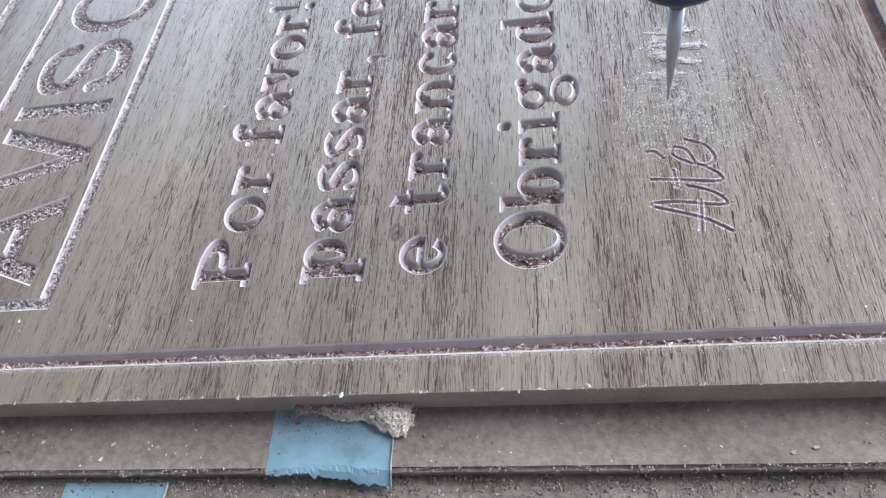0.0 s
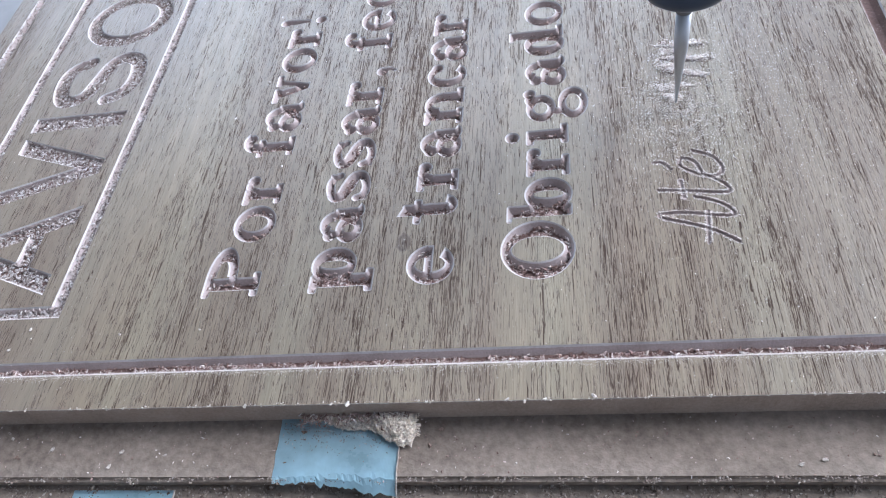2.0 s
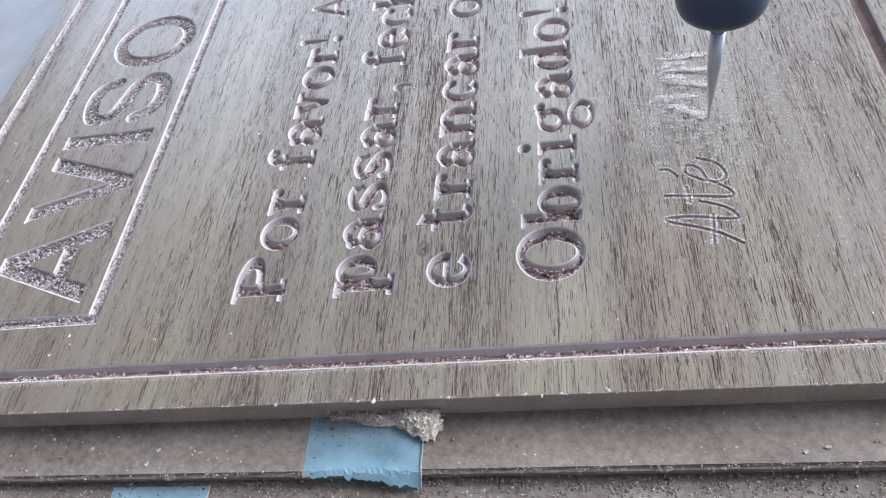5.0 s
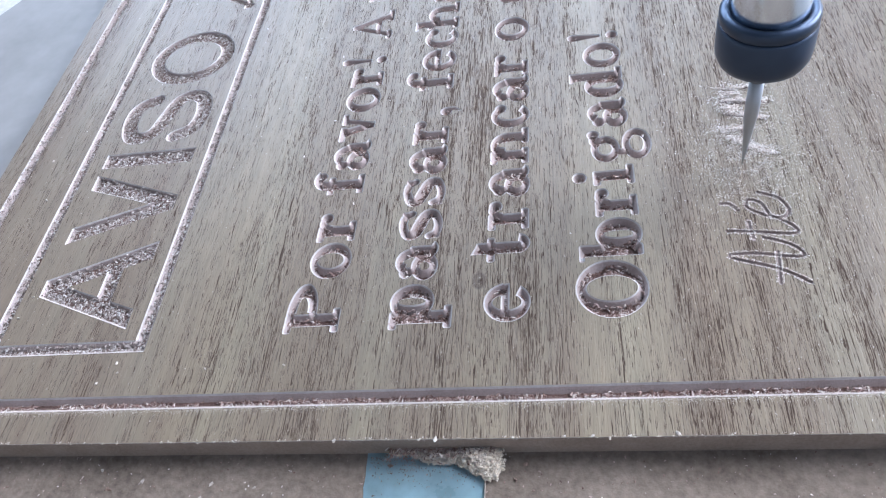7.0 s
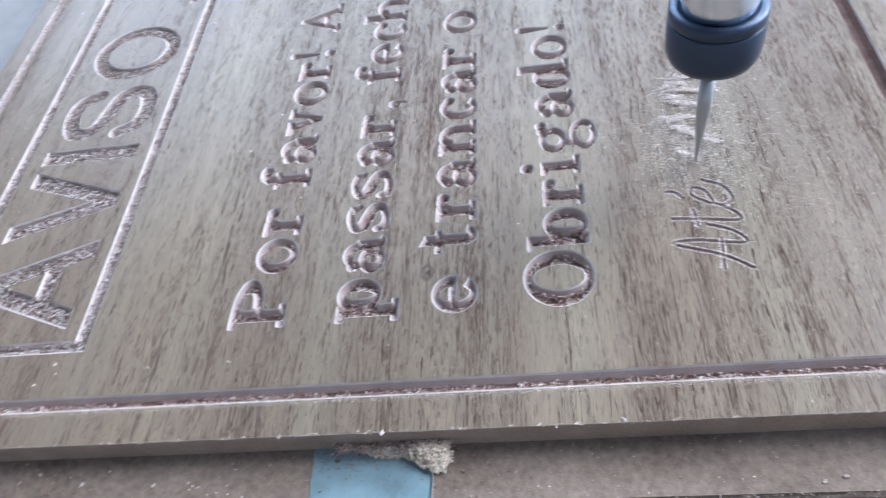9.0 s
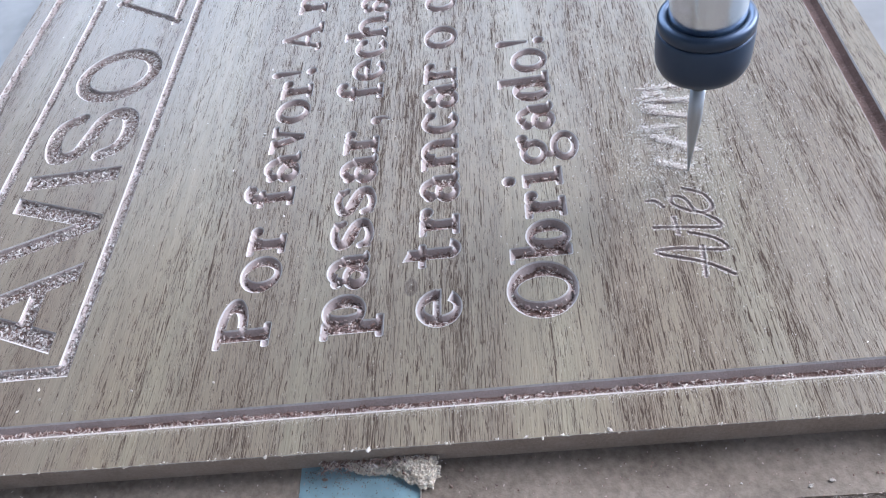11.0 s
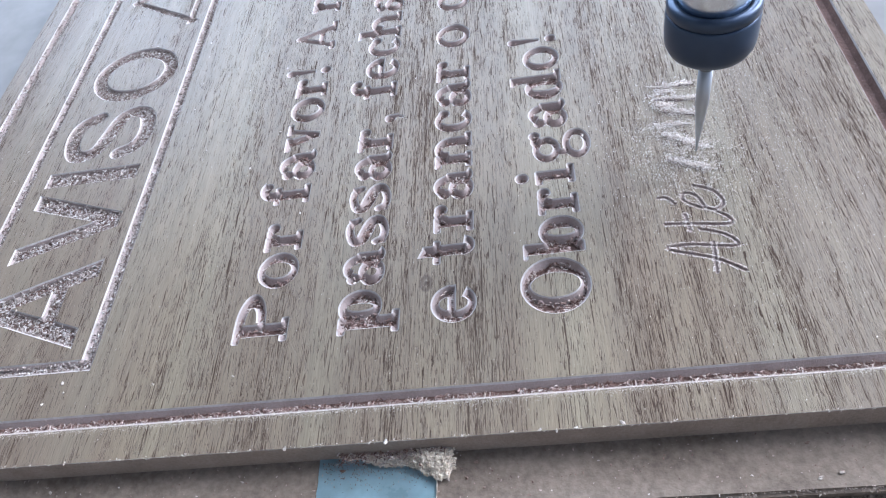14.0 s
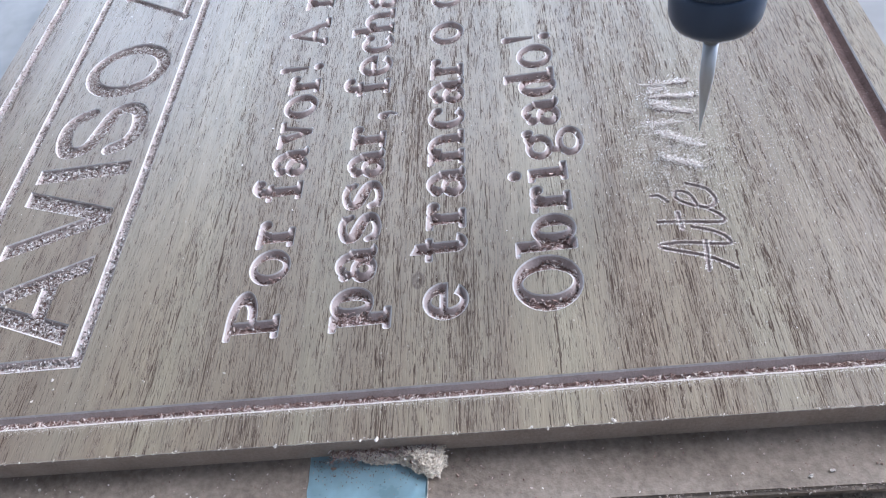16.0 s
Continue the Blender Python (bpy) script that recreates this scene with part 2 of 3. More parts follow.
def smooth_path(points, n=5):
    """Catmull-Rom points through the given ones."""
    p = [Vector(points[0])] + [Vector(q) for q in points] + [Vector(points[-1])]
    out = []
    for i in range(1, len(p) - 2):
        for k in range(n):
            t = k / n
            out.append(tuple(0.5 * (2 * p[i] + (p[i + 1] - p[i - 1]) * t + (2 * p[i - 1] - 5 * p[i] + 4 * p[i + 1] - p[i + 2]) * t * t + (3 * p[i] - p[i - 1] - 3 * p[i + 1] + p[i + 2]) * t ** 3)))
    return out + [tuple(p[-2])]


S, T, X, CAP = 3.1, 1.75, 9.0, 12.0


def soft_bar(u0, v0, u1, v1):
    """A bar with the rounded corners that a turning cutter leaves."""
    r = min(0.55, 0.4 * min(u1 - u0, v1 - v0))
    out = []
    for cu, cv, a0 in ((u1 - r, v0 + r, -90), (u1 - r, v1 - r, 0), (u0 + r, v1 - r, 90), (u0 + r, v0 + r, 180)):
        out += [(cu + r * math.cos(radians(a0 + k)), cv + r * math.sin(radians(a0 + k))) for k in (0, 30, 60, 90)]
    return [out]


def serif_letter(c, w):
    """A letter of a sturdy book face with slab serifs and ball ends, w wide."""
    if c == "P":
        return soft_bar(1.6, 0, 1.6 + S, CAP) + soft_bar(0, 0, 6.0, T) + soft_bar(0, CAP - T, 5, CAP) + band(5.2, 8.6, w - 5.2, 3.4, S, T, -92, 92) + soft_bar(3, CAP - T, 5.4, CAP) + soft_bar(3, 5.2, 5.4, 5.2 + T)
    if c == "O":
        return band(w / 2, 6.9, w / 2, 7.1, 3.3, 1.75)
    if c == "A":
        return pen([(2.0, 0.6), (w / 2 - 0.2, CAP - 0.6)], 1.9) + quad((w / 2 - 1.5, CAP), (w / 2 + 0.8, CAP), (w - 1.2, 0), (w - 4.1, 0)) + soft_bar(3.2, 3.4, w - 4, 3.4 + T) + soft_bar(0, 0, 4.2, T) + soft_bar(w - 5.6, 0, w, T)
    if c == "o":
        return band(w / 2, X / 2, w / 2, 4.75, 2.45, 1.1)
    if c == "r":
        return soft_bar(1.5, 0, 1.5 + S, X) + soft_bar(0, 0, 5.9, T) + soft_bar(0, X - T, 2, X) + band(5.6, 5.7, 2.6, 3.3, 1.3, 1.2, 60, 178) + disc(w - 1.75, 7.35, 1.55)
    if c == "n":
        return soft_bar(1.3, 0, 1.3 + S, X) + soft_bar(0, 0, 5.2, T) + soft_bar(0, X - T, 2, X) + band(w - 5.6, 5.4, 4.1, 3.7, S, 1.4, -5, 178) + soft_bar(w - 1.5 - S, 0, w - 1.5, 5.4) + soft_bar(w - 5.3, 0, w, T)
    if c == "h":
        return soft_bar(1.3, 0, 1.3 + S, 12.6) + soft_bar(0, 11.6, 2, 12.6) + serif_letter("n", w)
    if c == "f":
        return soft_bar(1.5, 0, 1.5 + S, 9.6) + soft_bar(0, 0, 6.2, T) + soft_bar(0, X - T, 5.8, X) + band(5.3, 9.2, 3.8, 3.7, S, 1.2, 45, 180) + disc(w - 1.5, 11.0, 1.5)
    if c == "a":
        return band(3.7, 2.7, 3.7, 2.95, 2.2, 1.0) + soft_bar(w - 4.5, 1.0, w - 4.5 + S, 6.3) + band(w - 5.6, 5.9, 3.5, 3.3, S, 1.2, 0, 155) + disc(2.1, 6.6, 1.55) + band(w - 2.3, 1.9, 2.3, 2.0, 1.1, 1.2, 180, 330)
    if c == "v":
        return quad((1.0, X), (4.6, X), (w / 2 + 1.7, 0), (w / 2 - 0.5, 0)) + quad((w - 3.3, X), (w - 1.5, X), (w / 2 + 1.3, 0), (w / 2 - 0.2, 0)) + soft_bar(0, X - T, 5.4, X) + soft_bar(w - 4.3, X - T, w, X)
    if c == "p":
        return soft_bar(1.3, -4.0, 1.3 + S, X) + soft_bar(0, -4.0, 5.6, -4.0 + T) + soft_bar(0, X - T, 2, X) + band(w - 4.4, X / 2, 4.4, 4.7, S, 1.1)
    if c == "b":
        return soft_bar(1.3, 0, 1.3 + S, 12.9) + soft_bar(0, 11.8, 2.2, 12.9) + band(w - 4.5, 4.6, 4.5, 4.8, S, 1.1)
    if c == "d":
        return band(4.5, 4.6, 4.5, 4.8, S, 1.1) + soft_bar(w - 1.6 - S, 0, w - 1.6, 12.9) + soft_bar(w - 5.4, 11.8, w - 2, 12.9) + soft_bar(w - 3, 0, w, T)
    if c == "i":
        return soft_bar(w / 2 - S / 2, 0, w / 2 + S / 2, X) + soft_bar(0.3, 0, w, T) + soft_bar(0.3, X - T, w / 2, X) + disc(w / 2 - 0.2, 11.9, 1.65)
    if c == "g":
        return band(4.3, 5.7, 4.3, 3.3, 2.1, 1.0) + disc(w - 1.5, 8.2, 1.5) + band(w - 3.4, 6.7, 2.6, 2.6, 1.1, 1.1, 60, 150) + band(5.4, -1.3, 5.0, 3.3, 2.0, 1.2) + soft_bar(2.0, 1.0, 4.0, 3.0)
    if c == "t":
        return soft_bar(2.2, 1.8, 2.2 + S, 11.4) + quad((2.2, 12.4), (2.2 + S, 11.0), (2.2 + S, 9), (2.2, 9)) + soft_bar(0, X - T, 6.6, X) + band(4.8, 2.6, 2.7, 2.8, S, 1.2, 178, 350)
    if c == "e":
        return band(w / 2, X / 2, w / 2, 4.75, 2.4, 1.1, 10, 325) + soft_bar(1.2, 4.0, w - 0.6, 4.0 + T) + quad((w - 2.5, 4.0), (w - 0.1, 4.0), (w - 0.3, 5.9), (w - 2.5, 5.4))
    if c == "c":
        return band(w / 2, X / 2, w / 2, 4.75, 2.4, 1.1, 48, 320) + disc(w - 1.8, 6.9, 1.5)
    if c == "s":
        k = w / 2
        path = smooth_path([(w - 1.2, 6.7), (w - 2.2, 8.2), (k, 8.5), (1.5, 7.5), (1.6, 5.8), (k, 4.6), (w - 1.6, 3.3), (w - 1.5, 1.6), (k, 0.5), (1.9, 0.9), (1.0, 2.4)], 3)
        n = len(path) - 1
        return pen(path, [2.0 + 1.2 * math.exp(-((i / n - 0.5) / 0.17) ** 2) for i in range(n + 1)]) + soft_bar(0.3, 0.0, 1.3, 3.2) + soft_bar(w - 1.6, 5.9, w - 0.6, 9.0)
    if c == ",":
        return disc(1.9, 1.2, 1.55) + pen([(2.6, 1.3), (2.9, -0.6), (1.9, -2.1)], [1.7, 1.2, 0.8])
    if c == "!":
        return disc(w / 2, 1.4, 1.6) + quad((w / 2 - 0.55, 4.2), (w / 2 + 0.55, 4.2), (w / 2 + 1.5, 11.5), (w / 2 - 1.5, 11.5)) + disc(w / 2, 11.4, 1.5)
    return []


def plain_letter(c, w):
    """A tall letter of a plain face, cap height 26, stroke 5."""
    h, s = 26.0, 5.0
    if c == "A":
        return quad((0, 0), (s + 0.3, 0), (w / 2 + 2.4, h), (w / 2 - 2.4, h)) + quad((w, 0), (w - s - 0.3, 0), (w / 2 - 2.4, h), (w / 2 + 2.4, h)) + bar(5, 6.6, w - 5, 10.6)
    if c == "V":
        return quad((0, h), (s + 0.3, h), (w / 2 + 2.4, 0), (w / 2 - 2.4, 0)) + quad((w, h), (w - s - 0.3, h), (w / 2 - 2.4, 0), (w / 2 + 2.4, 0))
    if c == "I":
        return bar(0, 0, s + 0.3, h)
    if c == "O":
        return band(w / 2, h / 2, w / 2, h / 2 + 0.3, 5.0, 4.4)
    if c == "S":
        k = w / 2
        path = smooth_path([(w - 3.0, 18.4), (w - 5.6, 22.8), (k, 23.9), (4.4, 22.0), (3.0, 18.6), (5.0, 15.0), (k, 13.2), (w - 4.4, 11.2), (w - 2.4, 7.4), (w - 4.6, 3.6), (k, 2.2), (5.2, 3.6), (2.6, 8.2)], 4)
        return pen(path, 4.7)
    return []


def write(text_rows, base, maker, out, depth, grow=1.0):
    """Lines run towards +y; the letters stand towards -x."""
    for c, y0, y1 in text_rows:
        for poly in maker(c, (y1 - y0) / grow):
            out.append(([(base - v * grow, y0 + u * grow) for u, v in poly], depth))


HEAD_DEPTH = 1.05
ENGRAVED = []
LINE_1 = [("P", 23.3, 35.9), ("o", 36.9, 46.9), ("r", 47.2, 56.0), ("f", 61.6, 69.2), ("a", 69.2, 80.2), ("v", 79.6, 90.0), ("o", 90.4, 100.4), ("r", 100.6, 109.0), ("!", 109.4, 114.2), ("A", 121.1, 135.2), ("n", 140.2, 152.0)]
LINE_2 = [("p", 23.2, 34.3), ("a", 35.2, 45.9), ("s", 46.2, 55.0), ("s", 56.0, 64.9), ("a", 65.8, 76.2), ("r", 76.0, 84.9), (",", 85.6, 89.8), ("f", 96.3, 104.4), ("e", 103.9, 113.5), ("c", 114.0, 123.2), ("h", 122.6, 135.2), ("a", 135.4, 146.6), ("r", 146.8, 155.6)]
LINE_3 = [("e", 24.0, 33.4), ("t", 38.8, 46.9), ("r", 47.4, 56.0), ("a", 56.8, 66.9), ("n", 67.1, 79.1), ("c", 79.4, 88.2), ("a", 88.6, 99.4), ("r", 98.9, 108.0), ("o", 113.4, 124.2), ("c", 131.0, 141.0)]
LINE_4 = [("O", 23.9, 37.8), ("b", 37.4, 48.9), ("r", 49.2, 57.6), ("i", 57.9, 64.2), ("g", 65.1, 75.7), ("a", 76.4, 87.2), ("d", 87.0, 98.4), ("o", 98.3, 108.5), ("!", 108.6, 114.4)]
HEAD = [("A", 26.3, 51.0), ("V", 51.8, 75.2), ("I", 77.6, 82.9), ("S", 85.6, 107.4), ("O", 110.6, 135.6)]
write(LINE_1, 11.7, serif_letter, ENGRAVED, 1.75)
write(LINE_2, 31.2, serif_letter, ENGRAVED, 1.75)
write(LINE_3, 50.7, serif_letter, ENGRAVED, 1.75)
write(LINE_4, 73.7, serif_letter, ENGRAVED, 1.85)
write(HEAD, -37.1, plain_letter, ENGRAVED, HEAD_DEPTH)
# border and heading frame: rectangles of groove
LEFT, RIGHT, FRONT, BACK = -94.2, 149.8, 0.0, 240.0


def groove_frame(x0, y0, x1, y1, w, depth, right):
    for a in ((x0, y0, x1, y0 + w), (x0, y1 - w, x1, y1), (x0, y0, x0 + w, y1), (x1 - right, y0, x1, y1)):
        ENGRAVED.append((bar(*a)[0], depth))


# outlined warning triangle after the heading
for a, b in (((145.8, 0), (180.4, 0)), ((145.8, 0), (163.1, 26)), ((180.4, 0), (163.1, 26))):
    d = (Vector(b) - Vector(a)).normalized()
    n = Vector((-d.y, d.x)) * (2.4 if a[0] < 150 else -2.4)
    n = -n if (b[1] > 0 and a[0] < 150) else (n if b[1] == 0 else -n)
    ENGRAVED.append(([(-37.1 - v, u) for u, v in (a, b, tuple(Vector(b) + n), tuple(Vector(a) + n))], HEAD_DEPTH))
groove_frame(-88.1, 7.0, 142.8, 233.0, 3.1, 1.6, 3.9)
groove_frame(-70.3, 20.4, -30.7, 219.0, 2.9, 1.1, 2.9)
# handwriting, cut with the fine cutter: places on the face
SCRIPT = [
    [(102.9, 29.9), (98, 33.4), (89.6, 36.8), (94, 37.4), (102.0, 36.0), (102.8, 37.3), (100.5, 39.5), (96.5, 41.2)],
    [(97.6, 30.0), (98.5, 37.4)],
    [(90.1, 43.3), (96, 42.6), (102.4, 41.7), (102.9, 43.2), (100.8, 45.4), (98.7, 46.9)],
    [(94.5, 45.6), (94.7, 40.7)],
    [(98.7, 46.9), (97.6, 50.2), (95.4, 51.2), (94.9, 49.4), (97, 47.4), (100.4, 45.9), (102.6, 47.4), (101.4, 51.0), (97.6, 53.1)],
    [(89.9, 50.5), (91.6, 50.4), (93.1, 48.5)],
    [(95.5, 77.0), (99, 75.8), (103, 74.6)],
    [(94.4, 81.6), (100, 80.2), (105, 80.2)],
    [(94.8, 86.2), (100, 85.6), (104, 85.4)],
]
for line in SCRIPT:
    pts = smooth_path(line, 4)
    ENGRAVED += [(poly, 0.5) for poly in pen(pts, 0.8)]


# ---- the sign ----
def engraved_face(polys, x0, y0, x1, y1):
    """The face, cut by a pointed cutter: depth grows with the distance from the outline, down to a flat floor."""
    verts, faces, depth = [Vector(p) for p in ((x0, y0), (x1, y0), (x1, y1), (x0, y1))], [[0, 1, 2, 3]], [0.0]
    for poly, d in polys:
        area = sum(a[0] * b[1] - b[0] * a[1] for a, b in zip(poly, poly[1:] + poly[:1]))
        faces.append(list(range(len(verts), len(verts) + len(poly))))
        verts += [Vector(p) for p in (poly if area > 0 else poly[::-1])]
        depth.append(d)

    vs, _, fs, _, _, orig = delaunay_2d_cdt(verts, [], faces, 1, 1e-4)
    deep = [max((depth[k] for k in o), default=0.0) for o in orig]
    side = {(a, b): d for f, d in zip(fs, deep) if d > 0 for a, b in zip(f, f[1:] + f[:1])}
    rim, outline = [], []
    for a, b in side:
        if (b, a) not in side:
            n = max(1, int((vs[b] - vs[a]).length / 0.12))
            rim += [vs[a].lerp(vs[b], k / n) for k in range(n)]
            outline.append((a, b))
    near = kdtree.KDTree(len(rim))
    for i, p in enumerate(rim):
        near.insert((p.x, p.y, 0), i)
    near.balance()
    r, extra, done = random.Random(11), [], set()
    # points a little inside the outline: the frayed rim, pale for a highlight
    for a, b in outline:
        e = vs[b] - vs[a]
        n, k = Vector((-e.y, e.x)).normalized() * 0.27, max(1, round(e.length / 0.3))
        for i in range(k):
            p = vs[a].lerp(vs[b], (i + 0.5) / k) + n
            if side[(a, b)] > 0.6 and p.y < 186 and near.find((p.x, p.y, 0))[2] > 0.23:
                extra.append(p)
    for f, d in zip(fs, deep):
        if d == 0:
            continue
        step = 0.30 if d > 0.6 else 0.2
        for k in range(1, len(f) - 1):
            a, b, c = vs[f[0]], vs[f[k]], vs[f[k + 1]]
            lo = [math.floor(min(p[j] for p in (a, b, c)) / step) for j in (0, 1)]
            hi = [math.ceil(max(p[j] for p in (a, b, c)) / step) for j in (0, 1)]
            if hi[1] * step > 186:
                hi[1] = int(186 / step)
            for i in range(lo[0], hi[0] + 1):
                for j in range(lo[1], hi[1] + 1):
                    if (i, j) in done:
                        continue
                    p = Vector((i * step, j * step))
                    if geometry.intersect_point_tri_2d(p, a, b, c) and near.find((p.x, p.y, 0))[2] > (0.44 if d > 0.6 else 0.16):
                        done.add((i, j))
                        extra.append(p + Vector((r.uniform(-0.05, 0.05), r.uniform(-0.05, 0.05))))
    # once more with the outlines alone, and the points inside them
    used = sorted({i for e in outline for i in e})
    place = {i: k for k, i in enumerate(used)}
    points = [vs[i] for i in used] + extra + [Vector(p) for p in ((x0, y0), (x1, y0), (x1, y1), (x0, y1))]
    level = {(place[a], place[b]): side[(a, b)] for a, b in outline}
    vs, _, fs, ov, _, _ = delaunay_2d_cdt(points, list(level), [], 0, 1e-5)
    back = {o: k for k, os in enumerate(ov) for o in os}
    level = {(back[a], back[b]): d for (a, b), d in level.items()}
    fs = [list(f) for f in fs]
    owner = {(a, b): k for k, f in enumerate(fs) for a, b in zip(f, f[1:] + f[:1])}
    deep, region, regions = [None] * len(fs), [0] * len(fs), 0
    for first in [k for k, f in enumerate(fs) if any(e in level for e in zip(f, f[1:] + f[:1]))]:
        if deep[first] is not None:
            continue
        f = fs[first]
        d = max(level.get(e, 0) for e in zip(f, f[1:] + f[:1]))
        regions += 1
        deep[first], region[first], todo = d, regions, [first]
        while todo:
            f = fs[todo.pop()]
            for a, b in zip(f, f[1:] + f[:1]):
                k = owner.get((b, a))
                if (a, b) not in level and k is not None and deep[k] is None:
                    deep[k], region[k] = d, regions
                    todo.append(k)
    deep = [d or 0.0 for d in deep]
    def sunk(p, d):
        far = near.find((p.x, p.y, 0))[2]
        z = min(d, 1.35 * far if d == 1.6 else 0.95 * far if d == 1.1 else 1.0 * far if far < 0.27 else 0.27 + 1.75 * (far - 0.27))
        return z + (0.10 * noise.noise((p.x * 1.7, p.y * 1.7, 2)) if z == d else 0.0) if far > 0.02 else 0.0

    # the face and each cut in it get a mesh of their own
    meshes, ats = [bmesh.new() for _ in range(regions + 1)], [{} for _ in range(regions + 1)]
    for f, d, g in zip(fs, deep, region):
        at = ats[g]
        for i in f:
            if i not in at:
                z = sunk(vs[i], d) if d > 0 else 0.0
                at[i] = meshes[g].verts.new((vs[i].x * MM, vs[i].y * MM, -z * MM))
        face = meshes[g].faces.new([at[i] for i in f])
        if d > 0:
            zs = [at[i].co.z for i in f]
            # shade colour on floors and below the right groove's rim, highlight colour on rims
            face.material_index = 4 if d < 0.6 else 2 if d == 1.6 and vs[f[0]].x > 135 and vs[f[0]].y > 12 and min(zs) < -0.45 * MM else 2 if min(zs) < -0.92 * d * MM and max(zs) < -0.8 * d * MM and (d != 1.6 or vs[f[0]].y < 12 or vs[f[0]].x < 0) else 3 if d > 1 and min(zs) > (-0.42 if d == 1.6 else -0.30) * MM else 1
    spots = [([Vector(vs[i]) for i in f], d) for f, d in zip(fs, deep) if d > 0]
    return meshes, spots, sunk


sign = tagged(new("sign_board"), "engraved grey-brown wood-print sign board lying on a dusty board", "sign")
CUTS, FLOORS, SUNK = engraved_face(ENGRAVED, LEFT, FRONT, RIGHT, BACK)
part("engraved_face", CUTS[0], [LAMINATE], sign, "grey-brown wood-print face")
LINES = [(LINE_1, 11.7, 13), (LINE_2, 31.2, 13), (LINE_3, 50.7, 13), (LINE_4, 73.7, 14), (HEAD, -37.1, 26)]


def cut_name(bm):
    """What a cut is, from where it lies."""
    xs, ys = [v.co.x / MM for v in bm.verts], [v.co.y / MM for v in bm.verts]
    cx, cy = (min(xs) + max(xs)) / 2, (min(ys) + max(ys)) / 2
    if max(ys) - min(ys) > 150:
        return "border_groove", "groove with a chip-strewn floor"
    if cx > 80:
        return "script_stroke", "fine scored stroke of handwriting"
    for line, base, tall in LINES:
        if base - tall - 1 < cx < base + 4:
            for c, y0, y1 in line:
                if y0 - 1 < cy < y1 + 1:
                    return ("heading_letter" if tall > 20 else "engraved_letter"), "engraved " + {"!": "exclamation mark", ",": "comma"}.get(c, "letter " + c)
    return "warning_triangle", "engraved outline of a triangle"


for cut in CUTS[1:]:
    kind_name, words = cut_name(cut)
    part(kind_name, cut, [LAMINATE, CUT, SHADED_FLOOR, LIT_RIM, SCORED], sign, words)
core = box(LEFT + 0.05, FRONT + 0.05, -6.2, RIGHT - 0.05, BACK - 0.05, -2.4)
part("core", core, MDF, sign, "brown raw fibreboard core")
skirt = bmesh.new()
corner = [(LEFT, FRONT), (RIGHT, FRONT), (RIGHT, BACK), (LEFT, BACK)]
rows = [[skirt.verts.new((x * MM, y * MM, z * MM)) for x, y in corner] for z in (0.0, -0.22, -2.5)]
for j in range(2):
    for k in range(4):
        skirt.faces.new((rows[j][k], rows[j + 1][k], rows[j + 1][(k + 1) % 4], rows[j][(k + 1) % 4])).material_index = 1 - j
# the edge's thin top strip takes the pale highlight colour of the rims
part("edge_band", skirt, [MDF, LIT_RIM], sign, "sawn brown fibreboard edge")

# ---- what it lies on ----
tagged(part("base_board", box(-96.2, -11.2, -9.0, 151.5, 250, -6.2, 0.7, 3), BED), "dusty brown fibreboard sheet under the sign", "board", kind="structure")
tagged(part("machine_bed", box(-420, -160, -900, 520, 520, -9.0), BED), "dusty brown machine bed", "machine bed", kind="structure")


def cut_sheet(outline, z0, z1):
    """A flat sheet with a straight-sided outline, in mm."""
    bm = bmesh.new()
    low = bm.faces.new([bm.verts.new((x * MM, y * MM, z0 * MM)) for x, y in outline])
    up = bmesh.ops.extrude_face_region(bm, geom=[low])["geom"]
    bmesh.ops.translate(bm, verts=[v for v in up if isinstance(v, bmesh.types.BMVert)], vec=(0, 0, (z1 - z0) * MM))
    bmesh.ops.recalc_face_normals(bm, faces=bm.faces[:])
    return bm


tagged(part("side_sheet", cut_sheet([(-156, -10), (-96.6, -10), (-96.6, 261), (-110, 237), (-156, 158)], -8.3, -6.4), GREY_SHEET), "stained grey coated sheet with a slanting end", "board", kind="structure")
tagged(part("white_sheet", box(-400, -60, -8.95, -96.8, 420, -8.35, 0.2), PALE), "white coated sheet under the grey one", "board", kind="structure")
tagged(part("side_sheet", box(151.8, -10, -8.9, 480, 420, -6.4, 0.3), GREY_SHEET), "grey coated sheet beside the sign", "board", kind="structure")
tagged(part("ground", box(-20000, -20000, -905, 20000, 20000, -900), CONCRETE), "grey concrete workshop floor", "floor", kind="structure")

# unseen walls, added to dim the sky light and reflect in the steel
tagged(part("unseen_wall_south", box(-2900, -2700, -900, 4000, -2600, 2600), WALL), "unseen plain grey wall added to dim the sky and reflect in the steel", "wall", kind="structure")
tagged(part("unseen_wall_west", box(-2900, -2600, -900, -2800, 2800, 2600), WALL), "unseen plain grey wall added to dim the sky and reflect in the steel", "wall", kind="structure")
# ceiling out of view, added to keep the overhead sky off the board
tagged(part("ceiling", box(-2900, -2700, 2600, 1300, 2800, 2700), WALL), "unseen plain grey ceiling added to block the overhead sky", "ceiling", kind="structure")


